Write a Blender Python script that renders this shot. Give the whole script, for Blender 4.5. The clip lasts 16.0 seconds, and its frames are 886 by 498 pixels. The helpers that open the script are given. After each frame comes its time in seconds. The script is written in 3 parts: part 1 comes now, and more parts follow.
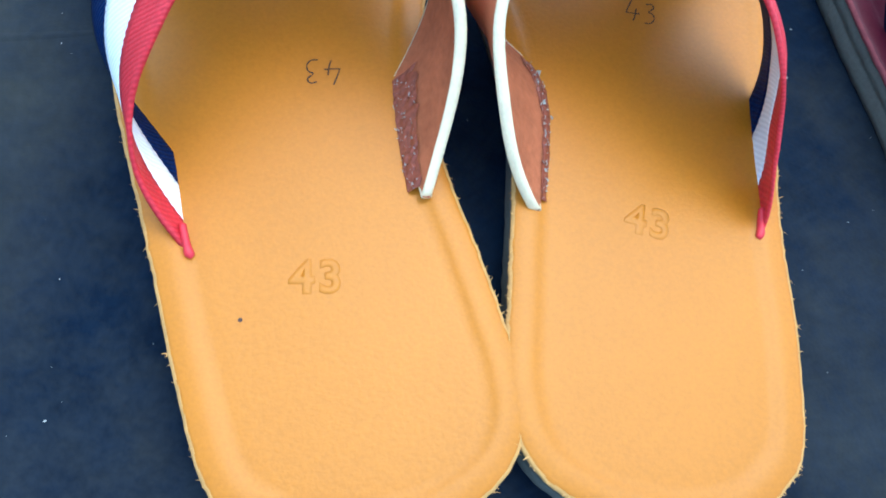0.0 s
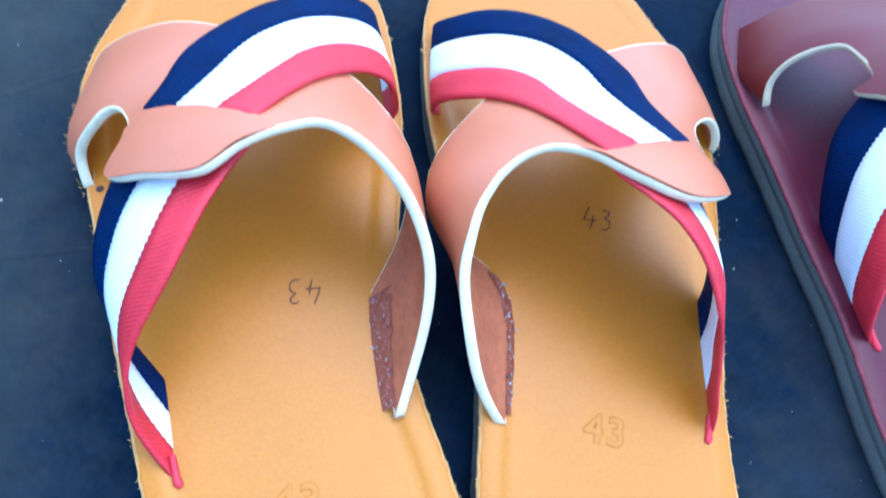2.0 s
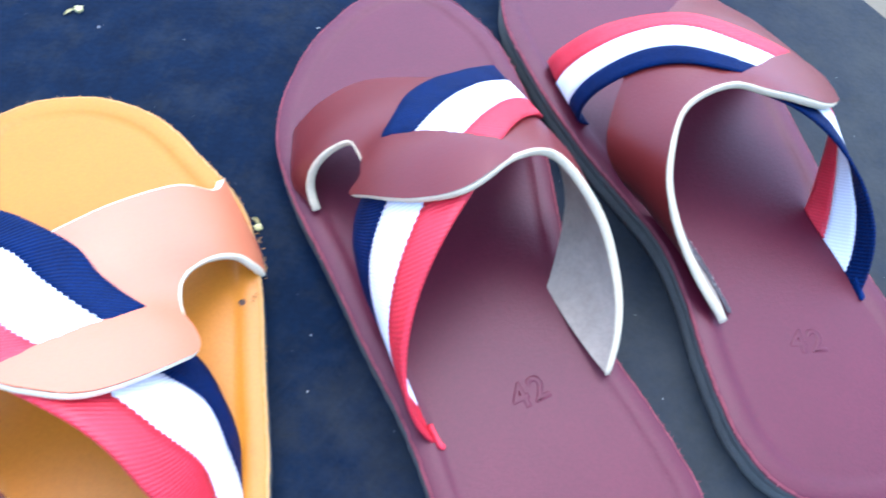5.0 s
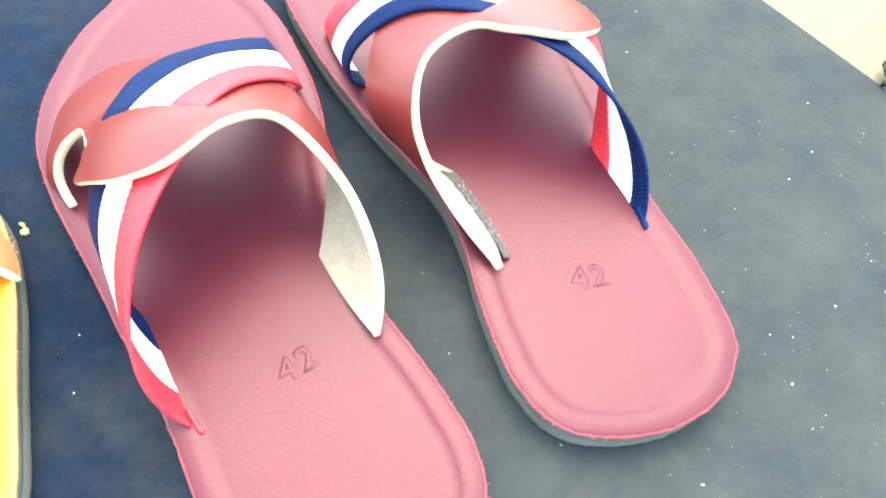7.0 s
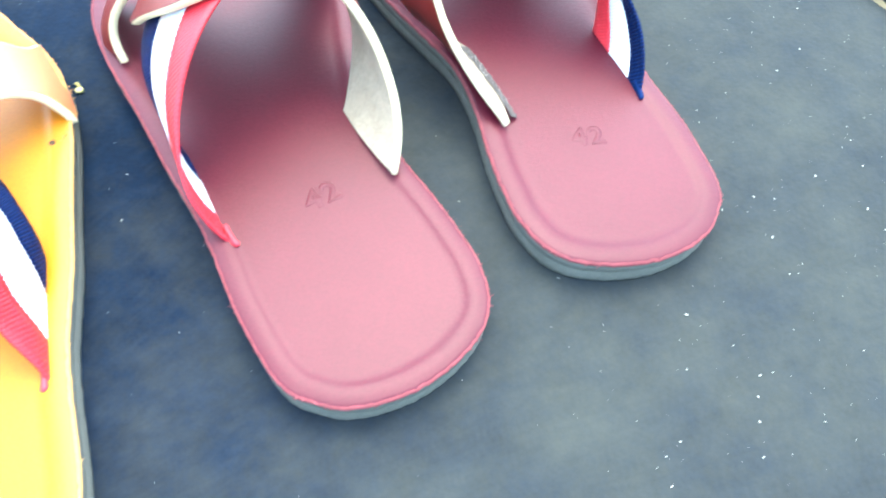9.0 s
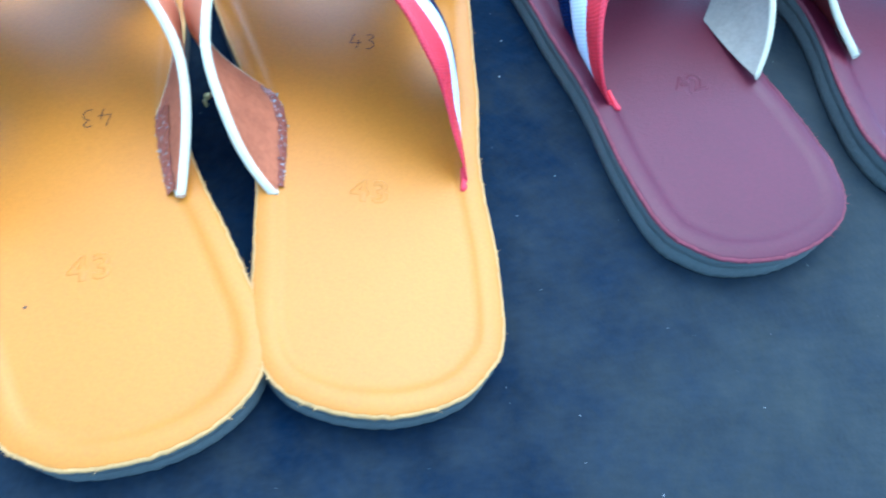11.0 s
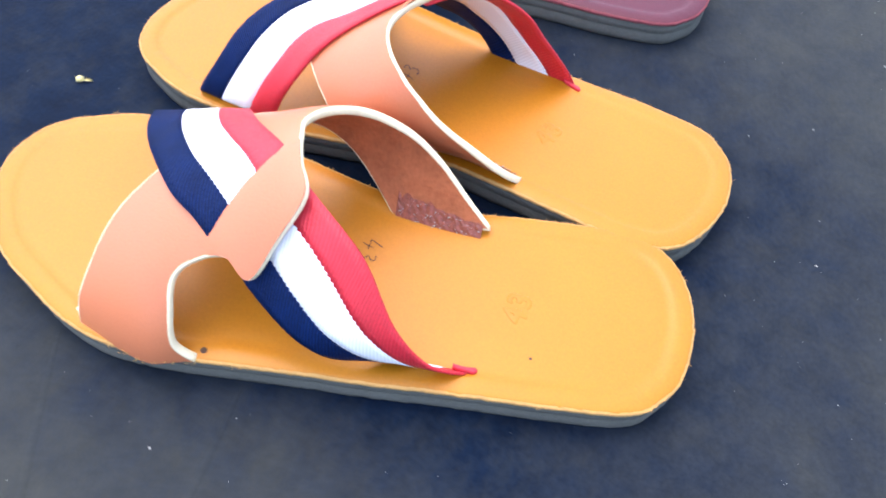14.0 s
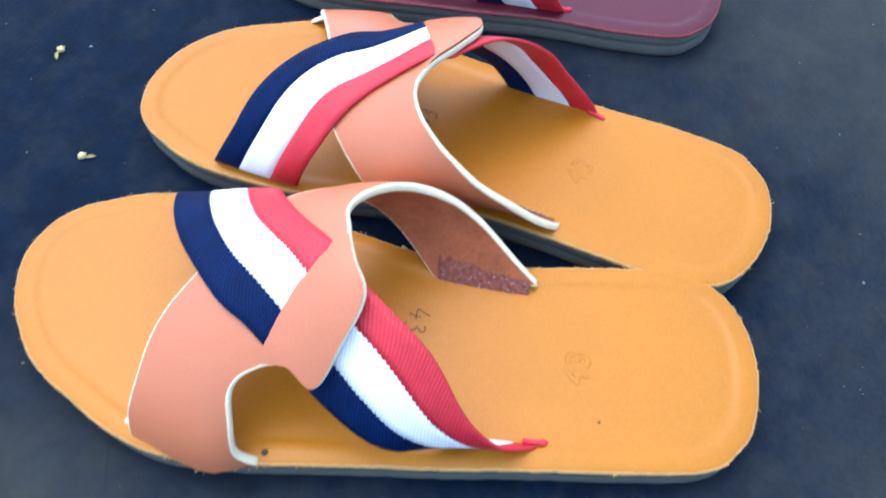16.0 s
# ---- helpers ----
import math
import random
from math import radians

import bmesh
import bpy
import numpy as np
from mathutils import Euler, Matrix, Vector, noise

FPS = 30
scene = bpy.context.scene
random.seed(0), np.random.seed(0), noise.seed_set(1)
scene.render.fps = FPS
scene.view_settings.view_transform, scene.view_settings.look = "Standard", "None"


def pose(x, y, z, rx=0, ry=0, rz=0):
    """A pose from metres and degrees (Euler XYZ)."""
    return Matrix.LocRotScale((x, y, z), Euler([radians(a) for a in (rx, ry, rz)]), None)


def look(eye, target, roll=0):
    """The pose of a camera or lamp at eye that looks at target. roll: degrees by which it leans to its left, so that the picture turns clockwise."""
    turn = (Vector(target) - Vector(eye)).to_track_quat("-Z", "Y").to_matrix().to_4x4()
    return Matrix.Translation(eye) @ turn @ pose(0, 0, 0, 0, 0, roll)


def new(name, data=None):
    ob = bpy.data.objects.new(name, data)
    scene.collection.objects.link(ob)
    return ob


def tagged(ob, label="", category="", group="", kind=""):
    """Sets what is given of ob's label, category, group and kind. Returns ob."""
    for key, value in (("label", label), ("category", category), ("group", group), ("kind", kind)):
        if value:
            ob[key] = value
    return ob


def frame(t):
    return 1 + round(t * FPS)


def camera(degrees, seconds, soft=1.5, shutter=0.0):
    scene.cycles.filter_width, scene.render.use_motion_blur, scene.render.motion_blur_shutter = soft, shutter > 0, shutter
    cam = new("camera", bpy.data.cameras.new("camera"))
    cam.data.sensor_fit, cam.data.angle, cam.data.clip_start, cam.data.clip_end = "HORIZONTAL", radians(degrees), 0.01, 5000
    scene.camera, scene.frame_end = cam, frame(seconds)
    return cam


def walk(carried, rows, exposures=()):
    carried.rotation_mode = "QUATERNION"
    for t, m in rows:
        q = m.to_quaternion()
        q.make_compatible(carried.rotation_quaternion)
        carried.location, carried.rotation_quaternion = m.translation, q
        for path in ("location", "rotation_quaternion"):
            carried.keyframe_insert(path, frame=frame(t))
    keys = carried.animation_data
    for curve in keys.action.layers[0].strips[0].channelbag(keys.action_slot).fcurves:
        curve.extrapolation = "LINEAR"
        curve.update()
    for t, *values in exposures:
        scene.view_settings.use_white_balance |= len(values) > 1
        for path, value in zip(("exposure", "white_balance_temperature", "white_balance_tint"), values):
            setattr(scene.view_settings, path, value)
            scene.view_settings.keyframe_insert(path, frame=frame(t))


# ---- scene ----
import itertools

cam = camera(61.9, 16.0, soft=1.8, shutter=0.4)
PATH = [
    (0, (0.0567, 0.0453, 0.1970), (0.0693, 0.1611, -0.0794), 21.11),
    (0.5, (0.0585, 0.0483, 0.2000), (0.0696, 0.1644, -0.0764), 20.52),
    (1, (0.0523, 0.0603, 0.2027), (0.0652, 0.1761, -0.0738), 22.25),
    (1.5, (0.0502, 0.0697, 0.2168), (0.0618, 0.1974, -0.0544), 20.78),
    (2, (0.0457, 0.0831, 0.2332), (0.0603, 0.2170, -0.0349), 20.87),
    (2.5, (0.0417, 0.0886, 0.2506), (0.0470, 0.2378, -0.0096), 17.29),
    (3, (0.0450, 0.0932, 0.2600), (0.0495, 0.2475, 0.0028), 16.50),
    (3.5, (0.0621, 0.1013, 0.2626), (0.0698, 0.2560, 0.0056), 15.63),
    (4, (0.1071, 0.1188, 0.2590), (0.1247, 0.2667, -0.0014), 14.67),
    (4.5, (0.1506, 0.1310, 0.2564), (0.1767, 0.2772, -0.0043), 13.34),
    (5, (0.1869, 0.1374, 0.2570), (0.2172, 0.2842, -0.0029), 10.78),
    (5.2, (0.1990, 0.1405, 0.2557), (0.2331, 0.2858, -0.0046), 11.00),
    (7.3, (0.2690, 0.1166, 0.2499), (0.3069, 0.2601, -0.0108), 6.17),
    (7.5, (0.2715, 0.1103, 0.2474), (0.3086, 0.2535, -0.0136), 6.20),
    (8, (0.2768, 0.0948, 0.2473), (0.3117, 0.2385, -0.0137), 5.16),
    (8.2, (0.2786, 0.0877, 0.2477), (0.3138, 0.2315, -0.0133), 5.17),
    (10.3, (0.1736, 0.0152, 0.2328), (0.1974, 0.1739, -0.0207), 9.31),
    (10.5, (0.1628, 0.0102, 0.2311), (0.1836, 0.1673, -0.0236), 9.66),
    (11, (0.1357, -0.0048, 0.2292), (0.1494, 0.1512, -0.0267), 10.54),
    (11.5, (0.1144, -0.0144, 0.2334), (0.1240, 0.1414, -0.0228), 10.46),
    (12, (0.0871, -0.0231, 0.2288), (0.1005, 0.1363, -0.0250), 7.79),
    (12.5, (0.0199, -0.0310, 0.2408), (0.0577, 0.1259, -0.0121), 2.69),
    (13, (-0.0602, 0.0057, 0.2443), (0.0245, 0.1403, -0.0101), 0.98),
    (13.5, (-0.0802, 0.0346, 0.2388), (0.0491, 0.1423, -0.0095), 5.30),
    (14, (-0.1036, 0.0489, 0.2548), (0.0405, 0.1452, 0.0099), 5.63),
    (14.5, (-0.1093, 0.0655, 0.2649), (0.0410, 0.1569, 0.0219), 5.38),
    (15, (-0.1049, 0.0760, 0.2623), (0.0455, 0.1578, 0.0160), 6.38),
    (15.5, (-0.1107, 0.0818, 0.2653), (0.0287, 0.1662, 0.0134), 3.00),
    (16, (-0.0899, 0.0922, 0.2664), (0.0512, 0.1746, 0.0148), 2.83),
]
EXPOSURES = [(0, 1.76, 5100, -5), (0.8, 1.82, 4700, -5), (1.5, 1.90, 4350, -3), (2.5, 1.93, 4450, 3), (3.2, 1.98, 4800, 7), (4.0, 1.99, 5100, 9), (4.5, 2.20, 5700, 13), (5.0, 2.33, 5000, 12), (5.4, 2.43, 5400, 9),
             (7.3, 3.62, 6900, -5), (8.2, 3.67, 6900, -5), (10.3, 2.60, 4000, -9), (11.5, 2.12, 4800, -2), (12.2, 2.26, 6100, 10), (13.5, 2.24, 6400, 15), (14.2, 2.18, 6000, 15), (15.2, 2.20, 5550, 7), (16, 1.74, 5400, 6)]
walk(cam, [(t, look(eye, target, roll)) for t, eye, target, roll in PATH], EXPOSURES)

# ---- sky and sun ----
world = bpy.data.worlds.new("sky")
scene.world = world
world.use_nodes = True
wn, wl = world.node_tree.nodes, world.node_tree.links
sky = wn.new("ShaderNodeTexSky")
sky.sky_type, sky.sun_disc = "NISHITA", False
sky.sun_elevation, sky.sun_rotation = radians(70), radians(16)
sky.air_density, sky.dust_density, sky.ozone_density = 0.9, 2.5, 0.3
wn["Background"].inputs["Strength"].default_value = 0.15
wl.new(sky.outputs[0], wn["Background"].inputs["Color"])
sun = new("sun", bpy.data.lights.new("sun", "SUN"))
sun.data.energy, sun.data.angle, sun.data.color = 0.40, radians(140), (1.0, 0.98, 0.95)
sun.matrix_world = look((0.10, 0.40, 1.0), (0, 0, 0))


# ---- materials ----
def material(name, colour, rough=0.6, grain=400, bump=0.15, vary=0.12, blotch=25, spec=0.4, weave="", twill=(0.86, 0.86, 0.86)):
    """A surface with grain and blotches at two scales and a fine relief."""
    m = bpy.data.materials.new(name)
    m.use_nodes = True
    n, l = m.node_tree.nodes, m.node_tree.links
    b = n["Principled BSDF"]
    co = n.new("ShaderNodeTexCoord")
    fine = n.new("ShaderNodeTexNoise")
    fine.inputs["Scale"].default_value, fine.inputs["Detail"].default_value = grain, 6
    broad = n.new("ShaderNodeTexNoise")
    broad.inputs["Scale"].default_value, broad.inputs["Detail"].default_value = blotch, 4
    for tex in (fine, broad):
        l.new(co.outputs["Object"], tex.inputs["Vector"])
    both = n.new("ShaderNodeMath")
    both.operation = "MULTIPLY_ADD"
    both.inputs[1].default_value = 0.45
    l.new(fine.outputs[0], both.inputs[0])
    half = n.new("ShaderNodeMath")
    half.operation = "MULTIPLY"
    half.inputs[1].default_value = 0.55
    l.new(broad.outputs[0], half.inputs[0])
    l.new(half.outputs[0], both.inputs[2])
    ramp = n.new("ShaderNodeMix")
    ramp.data_type = "RGBA"
    ramp.inputs["A"].default_value = (*[c * (1 - 2 * vary) for c in colour], 1)
    ramp.inputs["B"].default_value = (*[min(1, c * (1 + 2 * vary)) for c in colour], 1)
    l.new(both.outputs[0], ramp.inputs["Factor"])
    l.new(ramp.outputs["Result"], b.inputs["Base Color"])
    b.inputs["Roughness"].default_value = rough
    b.inputs["Specular IOR Level"].default_value = spec
    bm = n.new("ShaderNodeBump")
    bm.inputs["Strength"].default_value, bm.inputs["Distance"].default_value = bump, 0.0006
    l.new(fine.outputs[0], bm.inputs["Height"])
    l.new(bm.outputs[0], b.inputs["Normal"])
    if weave:
        ribs = n.new("ShaderNodeTexWave")
        ribs.wave_type, ribs.bands_direction = "BANDS", weave
        ribs.inputs["Scale"].default_value, ribs.inputs["Distortion"].default_value = 2.9, 1.4
        ribs.inputs["Detail Scale"].default_value = 3.0
        l.new(n.new("ShaderNodeUVMap").outputs[0], ribs.inputs["Vector"])
        add = n.new("ShaderNodeMath")
        add.operation = "MULTIPLY_ADD"
        add.inputs[1].default_value = 0.4
        l.new(ribs.outputs["Fac"], add.inputs[0])
        l.new(fine.outputs[0], add.inputs[2])
        l.new(add.outputs[0], bm.inputs["Height"])
        shade = n.new("ShaderNodeMix")
        shade.data_type, shade.blend_type = "RGBA", "MULTIPLY"
        l.new(ribs.outputs["Fac"], shade.inputs["Factor"])
        l.new(ramp.outputs["Result"], shade.inputs["A"])
        shade.inputs["B"].default_value = (*twill, 1)
        l.new(shade.outputs["Result"], b.inputs["Base Color"])
    return m


TAN_BED = material("tan_leather_footbed", (0.44, 0.160, 0.0048), 0.40, 900, 0.12, 0.16, 16, 0.34)
TAN_UPPER = material("tan_leather_strap", (0.50, 0.160, 0.066), 0.40, 1100, 0.16, 0.08, 30, 0.5)
SUEDE = material("raw_brown_flesh_side", (0.38, 0.125, 0.052), 0.9, 500, 0.8, 0.3, 120, 0.15)
CREAM = material("cream_edge_paint", (0.76, 0.665, 0.42), 0.6, 900, 0.5, 0.12, 160)
BEIGE_PAINT = material("beige_edge_paint", (0.55, 0.46, 0.28), 0.6, 900, 0.5, 0.15, 160)
PLUM_BED = material("plum_leather_footbed", (0.078, 0.0066, 0.0155), 0.43, 900, 0.20, 0.22, 22, 0.30)
PLUM_UPPER = material("oxblood_leather_strap", (0.118, 0.0125, 0.0092), 0.38, 1100, 0.16, 0.12, 30, 0.4)
GREY_SUEDE = material("grey_beige_flesh_side", (0.32, 0.265, 0.19), 0.9, 500, 0.8, 0.2, 120, 0.15)
RUBBER = material("grey_rubber_sole", (0.105, 0.103, 0.085), 0.85, 700, 0.6, 0.22, 60, 0.3)
NAVY = material("navy_webbing", (0.002, 0.0140, 0.068), 0.65, 900, 0.8, 0.48, 80, 0.10, "X", (0.38, 0.42, 0.5))
WHITE = material("white_webbing", (0.87, 0.87, 0.86), 0.75, 1500, 0.25, 0.03, 80, 0.2, "X")
RED = material("red_webbing", (0.60, 0.024, 0.039), 0.5, 900, 0.45, 0.26, 80, 0.45, "X", (0.84, 0.62, 0.64))
INK = material("black_ink", (0.05, 0.02, 0.008), 0.6, 1500, 0.1, 0.3, 300)
GLUED = material("glued_brown_leather_end", (0.22, 0.058, 0.030), 0.24, 500, 1.0, 0.48, 900, 0.6)
DARK_GLUE = material("dark_dried_glue", (0.06, 0.05, 0.045), 0.5, 900, 0.8, 0.4, 300)
RAW_TAN = material("raw_tan_leather_edge", (0.52, 0.29, 0.085), 0.8, 600, 0.6, 0.2, 200)
RAW_PLUM = material("raw_plum_leather_edge", (0.20, 0.050, 0.055), 0.8, 600, 0.6, 0.35, 200, 0.2)
PETAL = material("pale_yellow_petal", (0.70, 0.62, 0.25), 0.6, 900, 0.3, 0.15, 200)
FLECK = material("pale_dust_fleck", (0.32, 0.32, 0.28), 0.9, 900, 0.2, 0.3, 200)
MAT = material("dusty_dark_rubber_mat", (0.0024, 0.0078, 0.0195), 0.75, 420, 0.5, 0.48, 70, 0.07)
mn, ml = MAT.node_tree.nodes, MAT.node_tree.links
dust = mn.new("ShaderNodeTexNoise")
dust.inputs["Scale"].default_value, dust.inputs["Detail"].default_value, dust.inputs["Roughness"].default_value = 26, 14, 0.78
ml.new(mn["Texture Coordinate"].outputs["Object"], dust.inputs["Vector"])
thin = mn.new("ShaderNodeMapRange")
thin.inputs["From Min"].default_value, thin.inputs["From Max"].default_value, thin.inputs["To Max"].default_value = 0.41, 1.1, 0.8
where = mn.new("ShaderNodeSeparateXYZ")
ml.new(mn["Texture Coordinate"].outputs["Object"], where.inputs[0])
# an uneven edge for the paler stretches
drift = mn.new("ShaderNodeTexNoise")
drift.inputs["Scale"].default_value, drift.inputs["Detail"].default_value = 3.0, 3
ml.new(mn["Texture Coordinate"].outputs["Object"], drift.inputs["Vector"])
strayed = mn.new("ShaderNodeMath")
strayed.operation = "MULTIPLY_ADD"
strayed.inputs[1].default_value, strayed.inputs[2].default_value = 0.22, -0.11
ml.new(drift.outputs[0], strayed.inputs[0])
along_x = mn.new("ShaderNodeMath")
along_x.operation = "ADD"
ml.new(where.outputs["X"], along_x.inputs[0])
ml.new(strayed.outputs[0], along_x.inputs[1])
# the mat turns paler towards +x, -x and the heel end
paler_right = mn.new("ShaderNodeMapRange")
paler_right.interpolation_type = "SMOOTHSTEP"
paler_right.inputs["From Min"].default_value, paler_right.inputs["From Max"].default_value = 0.02, 0.27
paler_right.inputs["To Min"].default_value, paler_right.inputs["To Max"].default_value = 0.0, 0.36
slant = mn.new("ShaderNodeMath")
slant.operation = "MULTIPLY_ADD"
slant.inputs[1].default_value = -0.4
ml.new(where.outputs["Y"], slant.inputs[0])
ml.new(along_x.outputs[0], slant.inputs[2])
ml.new(slant.outputs[0], paler_right.inputs["Value"])
paler_left = mn.new("ShaderNodeMapRange")
paler_left.interpolation_type = "SMOOTHSTEP"
paler_left.inputs["From Min"].default_value, paler_left.inputs["From Max"].default_value = -0.01, -0.12
paler_left.inputs["To Min"].default_value, paler_left.inputs["To Max"].default_value = 0.0, 0.44
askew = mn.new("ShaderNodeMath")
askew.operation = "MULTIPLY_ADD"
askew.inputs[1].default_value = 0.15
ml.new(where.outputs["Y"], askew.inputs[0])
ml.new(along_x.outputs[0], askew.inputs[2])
ml.new(askew.outputs[0], paler_left.inputs["Value"])
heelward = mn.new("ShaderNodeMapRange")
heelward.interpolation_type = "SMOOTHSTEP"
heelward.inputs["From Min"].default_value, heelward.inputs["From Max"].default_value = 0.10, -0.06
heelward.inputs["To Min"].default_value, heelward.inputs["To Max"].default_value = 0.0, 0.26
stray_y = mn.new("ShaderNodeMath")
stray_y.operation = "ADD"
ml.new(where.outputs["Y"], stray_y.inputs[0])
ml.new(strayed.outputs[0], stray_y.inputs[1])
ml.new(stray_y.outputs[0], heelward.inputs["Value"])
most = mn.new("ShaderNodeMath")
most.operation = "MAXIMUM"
ml.new(paler_right.outputs[0], most.inputs[0])
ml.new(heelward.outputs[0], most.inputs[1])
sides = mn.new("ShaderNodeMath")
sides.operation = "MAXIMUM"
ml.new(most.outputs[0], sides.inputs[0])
ml.new(paler_left.outputs[0], sides.inputs[1])
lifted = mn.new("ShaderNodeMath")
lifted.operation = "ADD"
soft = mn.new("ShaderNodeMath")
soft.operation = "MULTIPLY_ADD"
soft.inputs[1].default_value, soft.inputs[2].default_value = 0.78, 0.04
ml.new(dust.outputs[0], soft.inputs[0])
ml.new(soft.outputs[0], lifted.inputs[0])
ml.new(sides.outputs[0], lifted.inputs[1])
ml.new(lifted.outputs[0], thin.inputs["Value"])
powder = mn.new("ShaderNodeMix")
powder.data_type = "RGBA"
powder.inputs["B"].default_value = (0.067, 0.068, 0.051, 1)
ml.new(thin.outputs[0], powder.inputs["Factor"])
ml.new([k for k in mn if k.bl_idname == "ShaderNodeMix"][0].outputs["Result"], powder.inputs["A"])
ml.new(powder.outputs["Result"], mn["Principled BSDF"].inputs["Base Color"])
fuzz = mn["Principled BSDF"].inputs
fuzz["Sheen Weight"].default_value, fuzz["Sheen Roughness"].default_value = 0.035, 0.35
BOARD = material("pale_yellow_plywood", (0.125, 0.100, 0.048), 0.6, 300, 0.3, 0.15, 12)
CORD = material("black_plastic_cord", (0.007, 0.006, 0.005), 0.5, 900, 0.1, 0.2, 100, 0.2)
STRAP = material("grey_rubber_strap", (0.030, 0.030, 0.026), 0.5, 900, 0.2, 0.25, 100, 0.3)
CLOTH = material("pale_green_cloth", (0.42, 0.52, 0.40), 0.9, 900, 0.4, 0.1, 60)


# ---- helpers of this scene ----
def part(name, bm, mat, parent=None, label="", smooth=True):
    """Links a bmesh as one mesh object under a thing or a part."""
    me = bpy.data.meshes.new(name)
    bmesh.ops.recalc_face_normals(bm, faces=bm.faces)
    for f in bm.faces:
        f.smooth = smooth
    bm.to_mesh(me)
    bm.free()
    for m in mat if isinstance(mat, (list, tuple)) else [mat]:
        me.materials.append(m)
    ob = new(name, me)
    ob.parent = parent
    if label:
        ob["label"] = label
    return ob


def curve_at(knots, x):
    """A smooth value at x through (x, value) knots."""
    xs, ys = [k[0] for k in knots], [k[1] for k in knots]
    if x <= xs[0]:
        return ys[0]
    if x >= xs[-1]:
        return ys[-1]
    i = max(j for j in range(len(xs) - 1) if xs[j] <= x)
    slope = lambda j: 0.0 if len(xs) < 3 else (ys[min(j + 1, len(ys) - 1)] - ys[max(j - 1, 0)]) / (xs[min(j + 1, len(xs) - 1)] - xs[max(j - 1, 0)])
    h = xs[i + 1] - xs[i]
    t = (x - xs[i]) / h
    return ((2 * t**3 - 3 * t**2 + 1) * ys[i] + (t**3 - 2 * t**2 + t) * h * slope(i)
            + (-2 * t**3 + 3 * t**2) * ys[i + 1] + (t**3 - t**2) * h * slope(i + 1))


def rounded(points, steps=6, closed=True):
    """Points on a smooth curve through the given ones (2D or 3D)."""
    pts = [Vector(p) for p in points]
    n, out = len(pts), []
    for i in range(n if closed else n - 1):
        a, b, c, d = ([pts[(i + k) % n] for k in (-1, 0, 1, 2)] if closed
                      else [pts[min(max(i + k, 0), n - 1)] for k in (-1, 0, 1, 2)])
        for s in range(steps):
            t = s / steps
            out.append(0.5 * (2 * b + (c - a) * t + (2 * a - 5 * b + 4 * c - d) * t * t + (3 * b - a - 3 * c + d) * t**3))
    return out if closed else out + [pts[-1]]


MM = 0.001
TOP = 15.0  # height of the footbed's top over the ground, mm

# ---- the sandal: sole outline, mm; x towards the inner side of the foot, y from heel to toe ----
OUTER = [(3, -19), (10, -30), (20, -37.5), (45, -42), (75, -44), (95, -46), (120, -51), (150, -55), (180, -59), (200, -60), (215, -58.5), (232, -52.5), (250, -42), (264, -32), (275, -19), (281.5, -8), (285, 4)]
INNER = [(285.5, 16), (281.5, 28), (274, 37), (264, 43), (250, 49), (235, 51.5), (215, 51), (190, 49), (165, 44), (140, 38), (115, 34), (90, 35.5), (70, 38.5), (50, 41), (35, 42), (20, 39), (10, 31.5), (3, 18), (0, 0)]
OUTLINE = rounded([(x, y) for y, x in OUTER + INNER], 12)
OUTLINE = [p + Vector((0.35 * noise.noise((p.x * 0.35, p.y * 0.35, 0)), 0.35 * noise.noise((p.x * 0.35, p.y * 0.35, 9)))) for p in OUTLINE]
AXIS = [(40, 0), (90, -4), (150, -6), (240, 0)]


def cut_outline(swell):
    """The outline of one hand-cut sole: the pattern, swollen by so many mm at even steps round it from the outer heel over the toe."""
    n, k = len(OUTLINE), len(swell)
    gone = list(itertools.accumulate((OUTLINE[i] - OUTLINE[i - 1]).length for i in range(n)))
    out = []
    for i, p in enumerate(OUTLINE):
        s = gone[i] / gone[-1] * k
        f = 0.5 - 0.5 * math.cos(math.pi * (s % 1))
        t = (OUTLINE[(i + 5) % n] - OUTLINE[i - 5]).normalized()
        out.append(p + Vector((-t.y, t.x)) * (swell[int(s) % k] * (1 - f) + swell[(int(s) + 1) % k] * f))
    return out


def rings(offsets, outline):
    """Rings of (x, y) points set in from the outline by the given mm."""
    n = len(outline)
    out = []
    for off in offsets:
        ring = []
        for i, p in enumerate(outline):
            t = (outline[(i + 5) % n] - outline[i - 5]).normalized()
            ring.append(p + Vector((t.y, -t.x)) * off)
        out.append(ring)
    return out


def stack(bm, levels, sx, wob=0.0):
    """Skins rings of ((x, y) points, z) to one another; sx mirrors for the other foot."""
    rows = [[bm.verts.new((sx * p.x * MM, p.y * MM, (z + (wob * noise.noise((p.x * 0.3, p.y * 0.3, k)) if k < 8 else 0)) * MM)) for p in ring]
            for k, (ring, z) in enumerate(levels)]
    n = len(rows[0])
    for a, b in zip(rows, rows[1:]):
        for i in range(n):
            bm.faces.new((a[i], a[(i + 1) % n], b[(i + 1) % n], b[i]))
    return rows


def sole_centre(p, f):
    """A point f of the way from p to the foot's long axis."""
    y = min(max(p.y, 42), 236)
    return p.lerp(Vector((curve_at(AXIS, y), y)), f)


